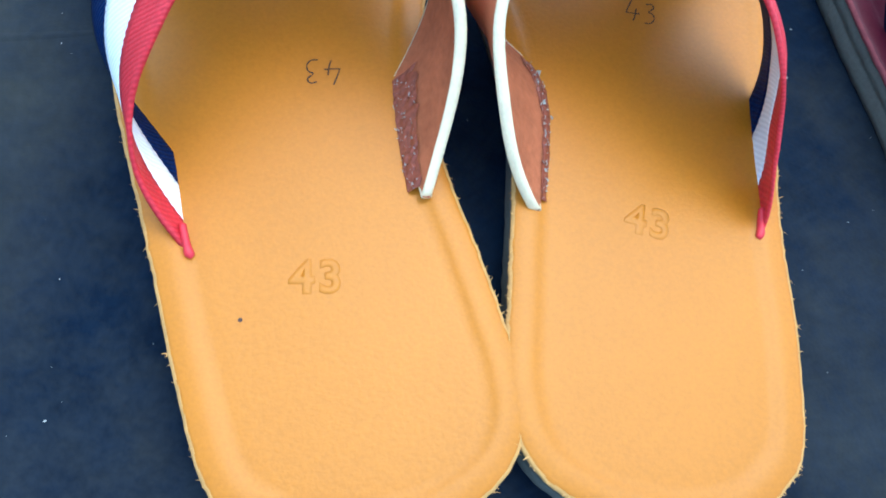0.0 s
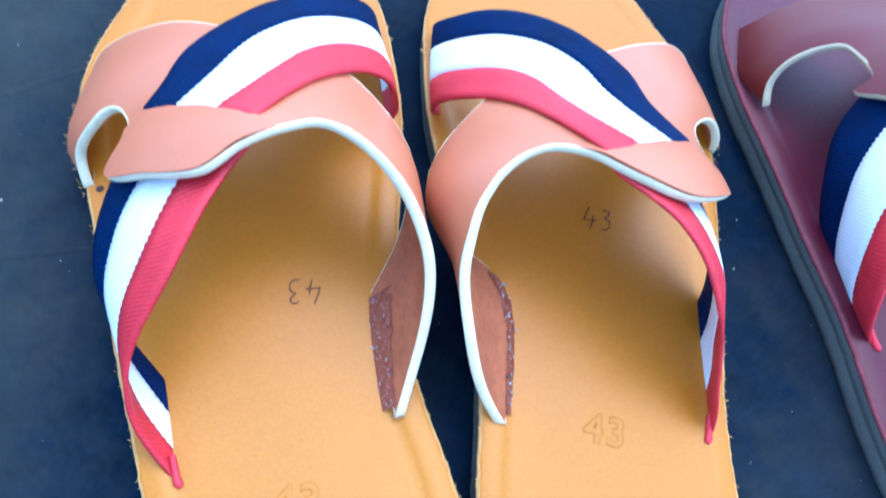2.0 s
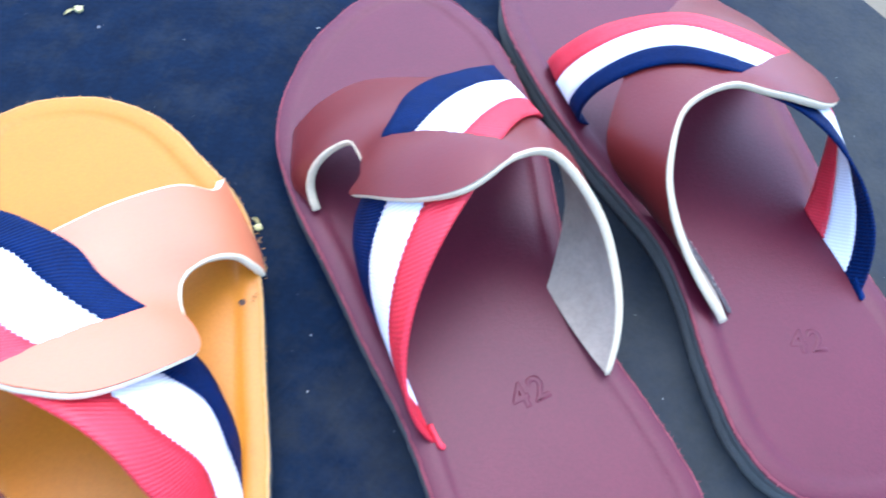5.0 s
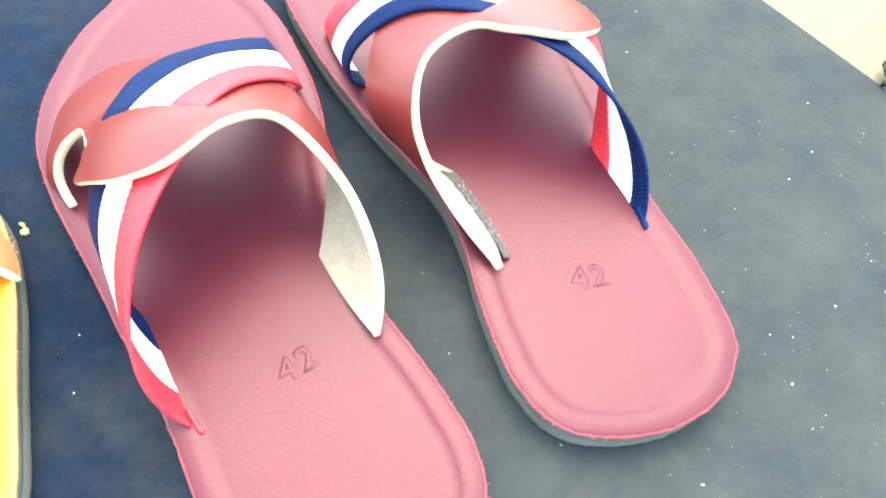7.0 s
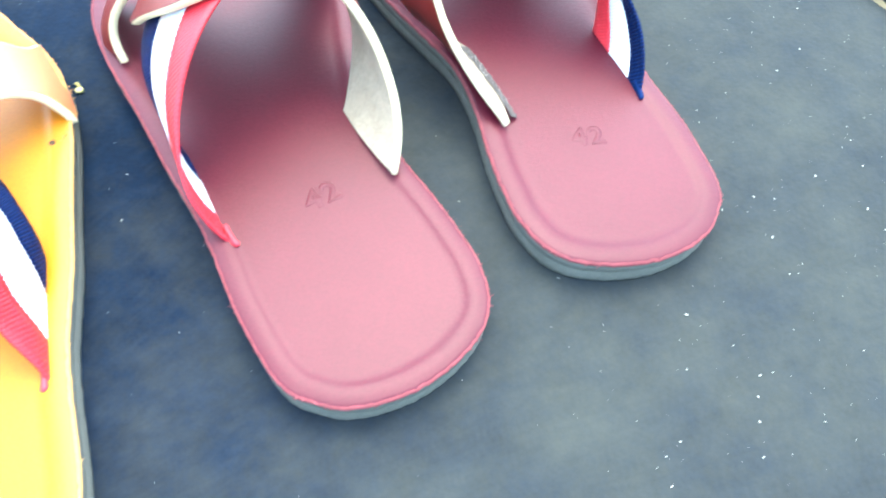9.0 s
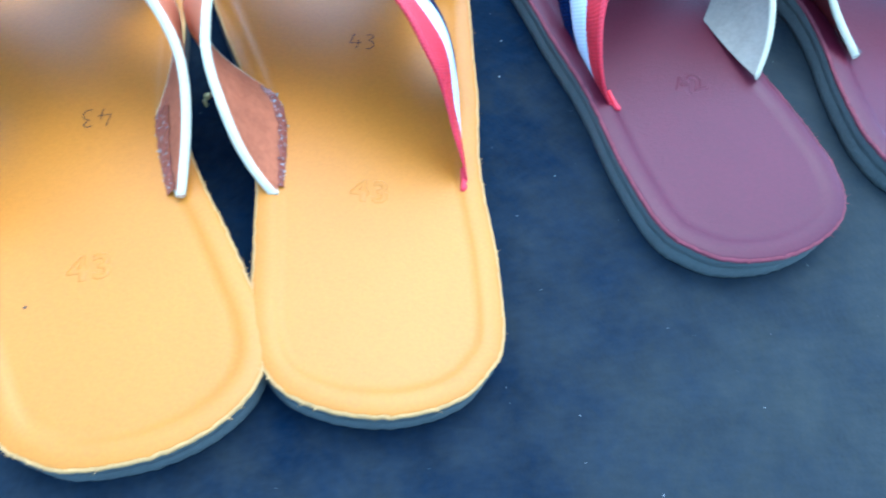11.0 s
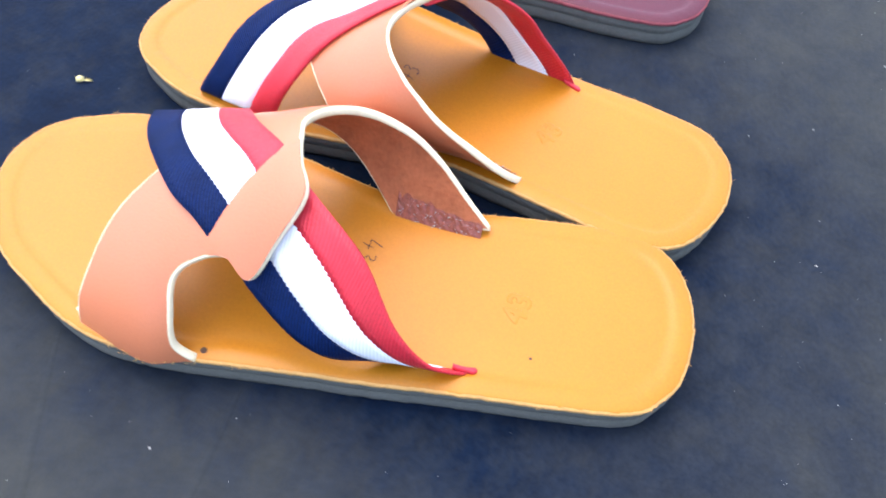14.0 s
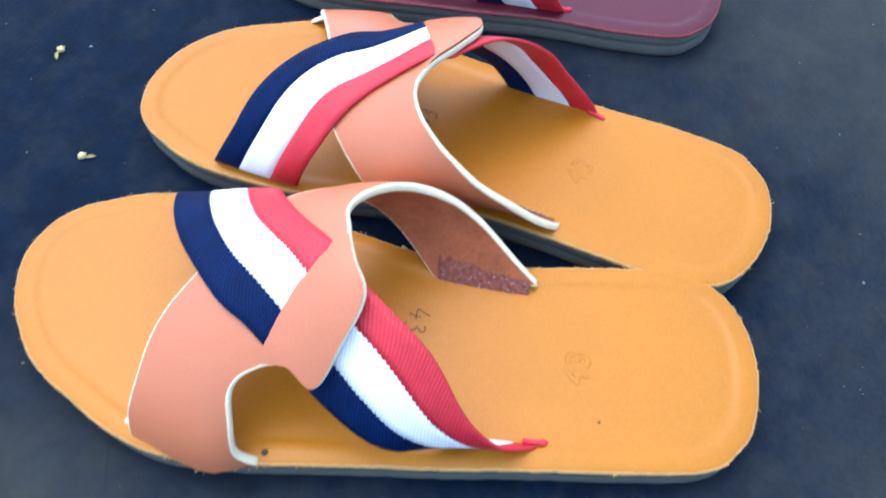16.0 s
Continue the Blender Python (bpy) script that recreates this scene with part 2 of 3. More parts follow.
def outsole(parent, sx, outline):
    bm = bmesh.new()
    r = rings([2.0, 0.4, 0.0, 0.5, 0.9, 0.3, 0.3, 1.5], outline)
    rows = stack(bm, list(zip(r, [0, 0.8, 3, 6.5, 7.2, 8.0, 12.0, 12.4])), sx, 0.15)
    bm.faces.new(rows[0])
    bm.faces.new(rows[-1])
    return part("outsole", bm, RUBBER, parent, "grey layered foam rubber sole with rough sides")


def footbed(parent, sx, outline, mat, label):
    bm = bmesh.new()
    r = rings([1.2, 0.5, -0.2, 0.3, 1.2, 4.0, 6.5, 7.8, 9.2, 11.0], outline)
    z = [12.2, 12.4, 13.6, 14.3, 14.55, 14.88, 14.88, 14.52, 14.02, 14.1]
    levels = list(zip(r, z))
    last = r[-1]
    for f, dz in ((0.15, 14.0), (0.35, 13.95), (0.6, 13.9), (0.85, 13.9), (0.985, 13.9)):
        levels.append(([sole_centre(p, f) for p in last], dz))
    rows = stack(bm, levels, sx, 0.12)
    bm.faces.new(rows[-1])
    bed = part("footbed", bm, mat, parent, label)
    bm = bmesh.new()
    stack(bm, list(zip(rings([0.2, -0.35, -0.4, -0.1, 0.5], outline), [12.3, 12.7, 13.6, 14.2, 14.42])), sx, 0.2)
    # loose fibres along the cut
    rng = random.Random(3)
    n = len(outline)
    for k in range(420):
        i = rng.randrange(n)
        t = (outline[(i + 3) % n] - outline[i - 3]).normalized()
        p, away = outline[i], Vector((-t.y, t.x)) + t * rng.uniform(-0.9, 0.9)
        z, w, r = rng.uniform(13.2, 14.6), rng.uniform(0.12, 0.28), rng.uniform(0.5, 1.5) * (1.3 if rng.random() < 0.15 else 0.8)
        tip = p + away * r
        bm.faces.new([bm.verts.new((sx * q.x * MM, q.y * MM, h * MM)) for q, h in ((p - t * w, z), (p + t * w, z), (tip, z + rng.uniform(-0.2, 0.6)))])
    part("raw_edge", bm, RAW_TAN if mat is TAN_BED else RAW_PLUM, bed, "rough raw cut leather edge")
    return bed


# ---- the upper: an arch over the foot, from its inner (u = 0) to its outer side (u = 1) ----
# knots along y for the arch's feet, height and bulge; knots along u for the webbing and the leather
IN_Y, OUT_Y = (60, 80, 123, 150, 193, 240), (60, 79, 118, 150, 177, 190, 226, 245)
HIGH_Y, BULGE_Y = (60, 100, 125, 150, 175, 196, 226, 245), (60, 100, 123, 150, 190, 240)
WEB_U, SAG_U = (0, 0.2, 0.4, 0.55, 0.7, 0.85, 1), (0.6, 0.75, 0.9, 1)
FRONT_U = (0, 0.1, 0.2, 0.35, 0.5, 0.65, 0.8, 0.9, 1)
THICK = 2.9


class Upper:
    """The shape of one sandal's straps, in mm."""

    def __init__(self, inner, outer, high, bulge, power, skew, slit, web_front, web_rear, sag, bands, front, back):
        self.inner, self.outer = list(zip(IN_Y, inner)), list(zip(OUT_Y, outer))
        self.high, self.bulge = list(zip(HIGH_Y, high)), list(zip(BULGE_Y, bulge))
        self.power, self.skew, self.cut, self.bands, self.back = power, skew, slit, bands, back
        self.web_front, self.web_rear = list(zip(WEB_U, web_front)), list(zip(WEB_U, web_rear))
        self.sag, self.front = list(zip(SAG_U, sag)), list(zip(FRONT_U, front))

    def arch(self, y, u, out=0.0):
        """The place over the foot at y mm and u, pushed outwards by so many mm."""
        a0 = radians(curve_at(self.bulge, y))
        ang = -a0 + u * (math.pi + 2 * a0)
        bi, bo = curve_at(self.inner, y), curve_at(self.outer, y)
        a = (bi - bo) / 2 / math.cos(a0)
        h = curve_at(self.high, y) / (1 + math.sin(a0))
        c, s = math.cos(ang), math.sin(ang)
        cx = math.copysign(abs(c) ** self.power, c)
        sz = math.copysign(abs(s) ** self.power, s)
        nx, nz = c / a, s / h
        k = math.hypot(nx, nz)
        z = h * math.sin(a0) + h * sz
        return Vector(((bi + bo) / 2 + a * cx + out * nx / k + self.skew * z, y, TOP - 1.5 + z + out * nz / k))

    def web_y(self, u, v):
        return curve_at(self.web_front, u) * (1 - v) + curve_at(self.web_rear, u) * v

    def slit(self, v):
        """u of the slit in the leather, through which the webbing dives, at v across the webbing."""
        return self.cut[0] + self.cut[1] * v

    def web_v(self, u, y):
        f, r = curve_at(self.web_front, u), curve_at(self.web_rear, u)
        return (f - y) / (f - r)


def ease(t):
    t = min(1.0, max(0.0, t))
    return t * t * (3 - 2 * t)


def stripe(name, parent, sx, up, a, b, mat, label):
    """One woven band of the webbing, from a to b across it."""
    bm = bmesh.new()
    lay = bm.loops.layers.uv.verify()
    n, m, thick = 220, 4, 1.2
    low, top, flat = [], [], []
    for i in range(n + 1):
        s = i / n
        lo, hi, uv = [], [], []
        for j in range(m + 1):
            v = a + (b - a) * j / m
            if 0 < a and j == 0 or b < 1 and j == m:
                v += 0.007 * (1 if i % 2 else -1)
            us = up.slit(v)
            u = us * s / 0.6 if s < 0.6 else us + (1 - us) * (s - 0.6) / 0.4
            y = up.web_y(u, v)
            dive = ease((u - us + 0.012) / 0.03)
            over = (THICK + 0.4) * ease(u / 0.06 + 0.15) + 0.5 * noise.noise((u * 9, v * 2, sx))
            free = ease((u - us - 0.02) / 0.2)
            under = min(-0.2 - thick, curve_at(up.sag, u) - 0.6) * (1 - free) + (curve_at(up.sag, u) - 0.6) * free
            out = over * (1 - dive) + under * dive
            for row, o in ((lo, out), (hi, out + thick)):
                q = up.arch(y, u, o)
                row.append(bm.verts.new(Vector((sx * q.x, q.y, q.z)) * MM))
            uv.append((s * 17.0 + v * 2.2, v * 3.8))
        low.append(lo), top.append(hi), flat.append(uv)

    def quad(ids, levels):
        f = bm.faces.new([lv[p][q] for (p, q), lv in zip(ids, levels)])
        for loop, (p, q) in zip(f.loops, ids):
            loop[lay].uv = flat[p][q]
    for i in range(n):
        for j in range(m):
            ids = [(i, j), (i + 1, j), (i + 1, j + 1), (i, j + 1)]
            quad(ids, [low] * 4)
            quad(ids, [top] * 4)
        for j in (0, m):
            quad([(i, j), (i + 1, j), (i + 1, j), (i, j)], [low, low, top, top])
    for i in (0, n):
        for j in range(m):
            quad([(i, j), (i, j + 1), (i, j + 1), (i, j)], [low, low, top, top])
    return part(name, bm, mat, parent, label)


def tip(web, sx, up, mat):
    """The pinched, curled corner of the webbing that lies on the footbed past its slot."""
    y = up.web_y(1.0, 1.0)
    bm, rows = bmesh.new(), []
    for i in range(13):
        f = i / 12
        c = up.arch(y + 7.0 - 9.0 * f, 1.0, 0.0)
        c = Vector((c.x - 1.6 + 0.5 * f * f, c.y, 14.8 + 1.6 * (1 - f) ** 2))
        w, h = 1.0 + 0.35 * ease((f - 0.6) / 0.25), 1.0 + 0.3 * math.sin(f * 3.0)
        k = math.sqrt(max(0.02, 1 - max(0.0, (f - 0.82) / 0.18) ** 2))
        rows.append([bm.verts.new((sx * (c.x + w * k * math.cos(a * 0.628)) * MM, c.y * MM, (c.z + h * k * math.sin(a * 0.628) + 0.12 * noise.noise((a, i * 0.7, sx))) * MM)) for a in range(10)])
    for a, b in zip(rows, rows[1:]):
        for j in range(10):
            bm.faces.new((a[j], a[(j + 1) % 10], b[(j + 1) % 10], b[j]))
    bm.faces.new(rows[0]), bm.faces.new(rows[-1])
    return part("tip", bm, mat, web, "pinched end of the edge stripe")


def leather(parent, sx, up, mats, label):
    """The die-cut leather: outer arm in front, tab over the webbing, inner arm behind."""
    pts = [Vector((u, curve_at(up.front, u))) for u in (1 - i / 36 for i in range(37))]
    pts += rounded(up.back, 7, False)
    bm = bmesh.new()
    bm.faces.new([bm.verts.new((p.x * 100, p.y, 0)) for p in pts])
    for co, no in [((k, 0, 0), (1, 0, 0)) for k in range(2, 100, 2)] + [((0, k, 0), (0, 1, 0)) for k in range(82, 228, 5)]:
        bmesh.ops.bisect_plane(bm, geom=bm.verts[:] + bm.edges[:] + bm.faces[:], plane_co=co, plane_no=no, dist=1e-4)
    low, top = {}, {}
    out = bmesh.new()
    for w in bm.verts:
        u, y = w.co.x / 100, w.co.y
        v = up.web_v(min(0.95, max(0.05, u)), y)
        d = u - up.slit(v)
        lip = 1.5 * ease((d + 0.035) / 0.035) * (1 - ease(d / 0.16)) * ease((v + 0.12) / 0.12) * ease((1.18 - v) / 0.15)
        wave = 0.5 * noise.noise((u * 5, y * 0.03, 4 + sx)) + lip
        for made, o in ((low, wave), (top, wave + THICK)):
            q = up.arch(y, u, o)
            made[w] = out.verts.new(Vector((sx * q.x, q.y, q.z)) * MM)
    for f in bm.faces:
        out.faces.new([top[w] for w in f.verts]).material_index = 0
        out.faces.new([low[w] for w in f.verts]).material_index = 1
    for e in bm.edges:
        if e.is_boundary:
            p, q = e.verts
            out.faces.new([low[p], low[q], top[q], top[p]]).material_index = 1
    bm.free()
    ob = part("leather_strap", out, mats[:2], parent, label)
    ob.modifiers.new("edges", "EDGE_SPLIT").split_angle = radians(50)
    # the cut edge, rounded by thick paint that laps a little over both faces
    rim, rows = bmesh.new(), []
    loop = [p for i, p in enumerate(pts) if (p - pts[i - 1]).length > 1e-6]
    turn = sum((loop[i - 1].x * 100 * loop[i].y - loop[i].x * 100 * loop[i - 1].y) for i in range(len(loop)))
    for i, p in enumerate(loop):
        here = up.arch(p.y, p.x)
        t = up.arch(loop[(i + 1) % len(loop)].y, loop[(i + 1) % len(loop)].x) - up.arch(loop[i - 1].y, loop[i - 1].x)
        no = (up.arch(p.y, p.x, 1.0) - here).normalized()
        flat = loop[(i + 1) % len(loop)] - loop[i - 1]
        flat = Vector((flat.y, -flat.x * 100)).normalized() * math.copysign(0.3, turn)
        away = up.arch(p.y + flat.y, p.x + flat.x / 100) - here
        away = (away - no * away.dot(no) - t.normalized() * away.dot(t.normalized())).normalized()
        wave = 0.5 * noise.noise((p.x * 5, p.y * 0.03, 4 + sx))
        lap = 0.55 + 0.3 * noise.noise((p.x * 25, p.y * 0.3, 7 + sx))
        fat = 1 + 0.2 * noise.noise((p.x * 18, p.y * 0.2, 3 + sx))
        if i < 37:
            lap = 0.12 + 0.3 * noise.noise((p.x * 25, p.y * 0.3, 7 + sx))
        row = []
        for o, e in ((-0.05, -lap), (-0.2, 0.05), (0.35, 0.5 * fat), (THICK / 2, 0.75 * fat), (THICK - 0.35, 0.5 * fat), (THICK + 0.15, 0.05), (THICK + 0.05, -lap)):
            q = here + no * (o + wave) + away * e
            row.append(rim.verts.new(Vector((sx * q.x, q.y, q.z)) * MM))
        rows.append(row)
    if mats[2] is BEIGE_PAINT:
        # only the rear cut is painted on this pair
        rows = rows[37:]
    for a, c in zip(rows, rows[1:] + (rows[:1] if len(rows) == len(loop) else [])):
        for j in range(6):
            rim.faces.new((a[j], c[j], c[j + 1], a[j + 1]))
    bmesh.ops.delete(rim, geom=[w for w in rim.verts if not w.link_faces], context="VERTS")
    part("painted_edge", rim, mats[2], ob, "thick pale edge paint")
    return ob


def frayed_slot(bed, sx, up, y0, y1, mat):
    """Torn fibres along the slot where the outer arm enters the footbed."""
    rng = random.Random(int(y0))
    bm = bmesh.new()
    for k in range(34):
        y = rng.uniform(y0, y1)
        x = sx * (curve_at(up.outer, y) - rng.uniform(2.6, 4.4))
        a, r, w = rng.uniform(-0.9, 0.9), rng.uniform(0.5, 1.5), rng.uniform(0.15, 0.35)
        d, s = Vector((math.cos(a), math.sin(a), 0)), Vector((-math.sin(a), math.cos(a), 0))
        c = Vector((x, y, 14.88))
        base = [c - s * w, c + s * w, c + d * r * sx * -1 + Vector((0, 0, rng.uniform(0.2, 0.7)))]
        low = [bm.verts.new(q * MM) for q in base]
        peak = bm.verts.new((c + Vector((0, 0, 0.45))) * MM)
        for i in range(3):
            bm.faces.new((low[i], low[(i + 1) % 3], peak))
        bm.faces.new(low)
    return part("frayed_slot", bm, mat, bed, "torn pale leather fibres at the slot", smooth=False)


def skived_end(parent, sx, up, wide, mat, label):
    """The roughened strip of the inner arm where it enters the footbed."""
    bm = bmesh.new()
    y0, y1 = up.back[0][1] + 3, up.front[0][1] - 1
    grid = []
    for i in range(25):
        y = y0 + (y1 - y0) * i / 24
        tall = wide * (0.055 + 0.02 * noise.noise((y * 0.4, 3, sx))) * (0.45 + 0.55 * i / 24)
        row = []
        for j in range(6):
            u = 0.0 + tall * j / 5
            q = up.arch(y, u, -0.35 - 1.0 * abs(noise.noise((y * 0.9, u * 90, 2))) * (j < 5))
            row.append(bm.verts.new(Vector((sx * q.x, q.y, q.z)) * MM))
        grid.append(row)
    for a, b in zip(grid, grid[1:]):
        for j in range(5):
            bm.faces.new((a[j], b[j], b[j + 1], a[j + 1]))
    # crumbs of pale dried glue
    rng = random.Random(int(y0 * 7))
    for k in range(70):
        i, j = rng.randrange(24), rng.randrange(5)
        c = grid[i][j].co.lerp(grid[i + 1][j + 1].co, rng.random())
        r = rng.uniform(0.15, 0.55) * MM * (1.8 if rng.random() < 0.12 else 1)
        q = [bm.verts.new(c + Vector((rng.uniform(-r, r) - sx * 0.5 * MM, rng.uniform(-1.5 * r, 1.5 * r), rng.uniform(-r, r)))) for _ in range(4)]
        for tri in ((0, 1, 2), (0, 2, 3), (0, 3, 1), (1, 2, 3)):
            bm.faces.new([q[t] for t in tri]).material_index = 1
    return part("skived_end", bm, [mat, FLECK], parent, label, smooth=False)


def stamp(parent, word, x, y, turn, mat):
    """Size digits embossed in the footbed."""
    cu = bpy.data.curves.new("size_stamp", "FONT")
    cu.body, cu.space_character, cu.size, cu.align_x, cu.align_y = word, 1.15, 0.0125, "CENTER", "CENTER"
    cu.extrude, cu.bevel_depth, cu.bevel_resolution, cu.offset = 0.00002, 0.0010, 4, -0.0004
    cu.resolution_u = 3
    ob = new("size_stamp", cu)
    ob.parent = parent
    ob.matrix_local = pose(x * MM, y * MM, (0.01375 if mat is TAN_BED else 0.0137), 0, 0, turn) @ Matrix.Diagonal((1, 1, 0.5, 1))
    cu.materials.append(mat)
    ob["label"] = "embossed size number " + word
    return ob


FOUR = [[(1.8, 9), (0.2, 4.2), (0.6, 3.6), (4.6, 3.9)], [(3.4, 5.8), (3.0, 2.6), (2.4, 0.6)]]
THREE = [[(6.6, 8.2), (8.4, 8.6), (9.2, 7.2), (7.6, 5.4), (9.0, 4.6), (9.4, 2.6), (8.2, 0.9), (6.2, 0.7)]]


def ink(parent, x, y, turn):
    """The number 43 written by pen, as thin flat strokes."""
    bm = bmesh.new()
    a = radians(turn)
    for line in FOUR + THREE:
        pts = rounded(line, 6, False)
        left, right = [], []
        for i, p in enumerate(pts):
            t = (pts[min(i + 1, len(pts) - 1)] - pts[max(i - 1, 0)]).normalized() * (0.22 + 0.1 * noise.noise((i * 0.4, p.x, 1)))
            for row, s in ((left, 1), (right, -1)):
                q = p + Vector((-t.y, t.x)) * s - Vector((4.8, 4.6))
                q = Vector((q.x * math.cos(a) - q.y * math.sin(a), q.x * math.sin(a) + q.y * math.cos(a)))
                row.append(bm.verts.new(((x + q.x) * MM, (y + q.y) * MM, 0.01425)))
        for i in range(len(pts) - 1):
            bm.faces.new((left[i], left[i + 1], right[i + 1], right[i]))
    return part("handwritten_number", bm, INK, parent, "number 43 written in dark ink")


def disc(name, parent, x, y, z, r, mat, label):
    bm = bmesh.new()
    ring = [bm.verts.new(((x + r * (1 + 0.25 * noise.noise((k, x, 0))) * math.cos(k * 0.628)) * MM, (y + r * math.sin(k * 0.628)) * MM, z * MM)) for k in range(10)]
    bm.faces.new(ring)
    return part(name, bm, mat, parent, label)


def sandal(spot, yaw, sx, up, swell, colours, order, size, stamp_at, label, words, group):
    """A slide sandal; sx = 1 for a left foot, -1 for a right one."""
    bed, upper, flesh = colours
    thing = new("sandal")
    thing.matrix_world = pose(spot[0], spot[1], 0, 0, 0, yaw)
    tagged(thing, label, "sandal", group)
    outline = cut_outline(swell)
    outsole(thing, sx, outline)
    base = footbed(thing, sx, outline, bed, words[0])
    stamp(base, size, sx * stamp_at[0], stamp_at[1], stamp_at[2], bed)
    leather(thing, sx, up, [upper, flesh, CREAM if bed is TAN_BED else BEIGE_PAINT], words[1])
    lo, hi = up.bands
    web = stripe("webbing_strap", thing, sx, up, lo, hi, WHITE, "white middle band of woven webbing")
    stripe("stripe", web, sx, up, 0.0, lo, order[0][0], order[0][1])
    stripe("stripe", web, sx, up, hi, 1.0, order[1][0], order[1][1])
    tip(web, sx, up, order[1][0])
    return thing


TAN_LEFT = Upper(inner=(28.6, 23.8, 25.9, 33.3, 42.3, 44),
    outer=(-33.2, -34.6, -37.2, -49.8, -54.4, -58.2, -48, -44.5),
    high=(76, 70.3, 62.5, 57.9, 46.7, 39.8, 26.2, 19.6), bulge=(37.9, 37.6, 36.6, 24.2, 2.1, -5.9),
    power=1.03, skew=0.17, slit=(0.694, -0.17),
    web_front=(231.2, 228.3, 217.5, 199, 167.7, 138, 105.8), web_rear=(186.8, 185.9, 171.7, 147.1, 120.6, 103.2, 77.8),
    sag=(-3.9, -1.4, 5.1, 1.8), bands=(0.35, 0.7),
    front=(123.8, 142, 158.3, 182.6, 194.7, 209.6, 215.8, 218.7, 218.6),
    back=[(0.019, 83.5), (0.080, 97.1), (0.185, 115.7), (0.289, 133.8), (0.406, 150.5), (0.483, 149.3), (0.545, 145.7), (0.606, 140.6), (0.682, 146.0), (0.748, 152.7), (0.717, 162.2), (0.727, 172.4), (0.766, 180.5), (0.852, 180.5), (0.935, 179.5), (0.995, 173.5)])
TAN_RIGHT = Upper(inner=(27.8, 28.2, 25.1, 37.9, 44.4, 43.8),
    outer=(-33, -35, -38.4, -43.4, -50.8, -57.8, -52, -44.9),
    high=(70.9, 66.8, 61.1, 53, 40.3, 37.4, 32, 27.6), bulge=(36.2, 39.7, 43.4, 33.1, 3.9, -7.5),
    power=1.04, skew=0.30, slit=(0.7, -0.18),
    web_front=(235.2, 223.2, 212.8, 193.9, 162.9, 149.2, 124.1), web_rear=(195.6, 185, 169.8, 138.2, 111, 97.6, 79.9),
    sag=(-1.4, -6.2, -6.3, 3.5), bands=(0.31, 0.69),
    front=(134.4, 146.8, 163.2, 185.4, 192.9, 206.2, 218.1, 220.5, 233.2),
    back=[(0.009, 83.9), (0.100, 96.8), (0.219, 117.1), (0.319, 134.1), (0.423, 148.1), (0.494, 146.8), (0.553, 138.9), (0.622, 135.2), (0.726, 144.7), (0.762, 151.0), (0.751, 164.2), (0.758, 175.6), (0.795, 184.4), (0.871, 189.0), (0.943, 188.3), (1.013, 188.3)])
PLUM_LEFT = Upper(inner=(28.5, 22, 22.9, 29.4, 39.6, 36.9),
    outer=(-31.2, -35.4, -39.2, -44.4, -50, -54.2, -45, -45.4),
    high=(64.1, 63, 63.1, 58.1, 45.9, 34.4, 17.1, 10.7), bulge=(50.9, 44.4, 39.2, 29.4, 4.2, -10.6),
    power=1.05, skew=0.11, slit=(0.668, -0.187),
    web_front=(227.8, 214.3, 199.4, 188.7, 163.2, 145.5, 120.2), web_rear=(196, 175.3, 156.5, 133.4, 111.9, 88.9, 75.6),
    sag=(-2, -2.6, -2.1, 2), bands=(0.33, 0.7),
    front=(119, 140.5, 162.1, 188.8, 199.9, 213.1, 214.4, 213, 214.4),
    back=[(0.034, 80.1), (0.101, 92.9), (0.190, 112.5), (0.284, 129.2), (0.361, 140.9), (0.452, 139.1), (0.561, 131.7), (0.644, 136.5), (0.726, 149.9), (0.759, 156.1), (0.721, 159.3), (0.721, 172.7), (0.740, 180.2), (0.825, 182.3), (0.908, 179.7), (0.971, 173.6)])
PLUM_RIGHT = Upper(inner=(28.1, 21.7, 24.2, 32.7, 37.6, 35.9),
    outer=(-31.8, -34.3, -36.2, -52.3, -54.4, -56.1, -48, -45),
    high=(62.1, 57.6, 56.5, 49.4, 47.3, 38.1, 25.4, 17.9), bulge=(44, 42.4, 42.9, 32.3, 8.3, -3.6),
    power=1.1, skew=0.23, slit=(0.652, -0.157),
    web_front=(211.4, 204.1, 192.8, 172.8, 148.2, 131.2, 111.1), web_rear=(174.8, 170.7, 159.7, 135.1, 110, 88, 69.6),
    sag=(-2.1, -1.1, -2.4, 0.8), bands=(0.36, 0.74),
    front=(121.4, 134.5, 152.9, 179, 196, 208.7, 219.5, 223.2, 225.9),
    back=[(0.028, 74.8), (0.098, 92.3), (0.213, 111.7), (0.310, 130.2), (0.380, 141.7), (0.466, 143.1), (0.535, 133.5), (0.634, 127.3), (0.728, 135.7), (0.768, 144.5), (0.753, 155.2), (0.754, 166.9), (0.788, 176.4), (0.861, 181.5), (0.933, 183.4), (1.005, 186.3)])
NAVY_FIRST = ((NAVY, "navy woven edge stripe"), (RED, "red woven edge stripe"))
RED_FIRST = (NAVY_FIRST[1], NAVY_FIRST[0])
TAN_WORDS = ("smooth tan leather footbed with a moulded rim", "salmon tan leather strap with cream painted edges")
PLUM_WORDS = ("plum purple leather footbed with a moulded rim", "oxblood leather strap with beige painted rear edge")
TAN, PLUM = (TAN_BED, TAN_UPPER, SUEDE), (PLUM_BED, PLUM_UPPER, GREY_SUEDE)
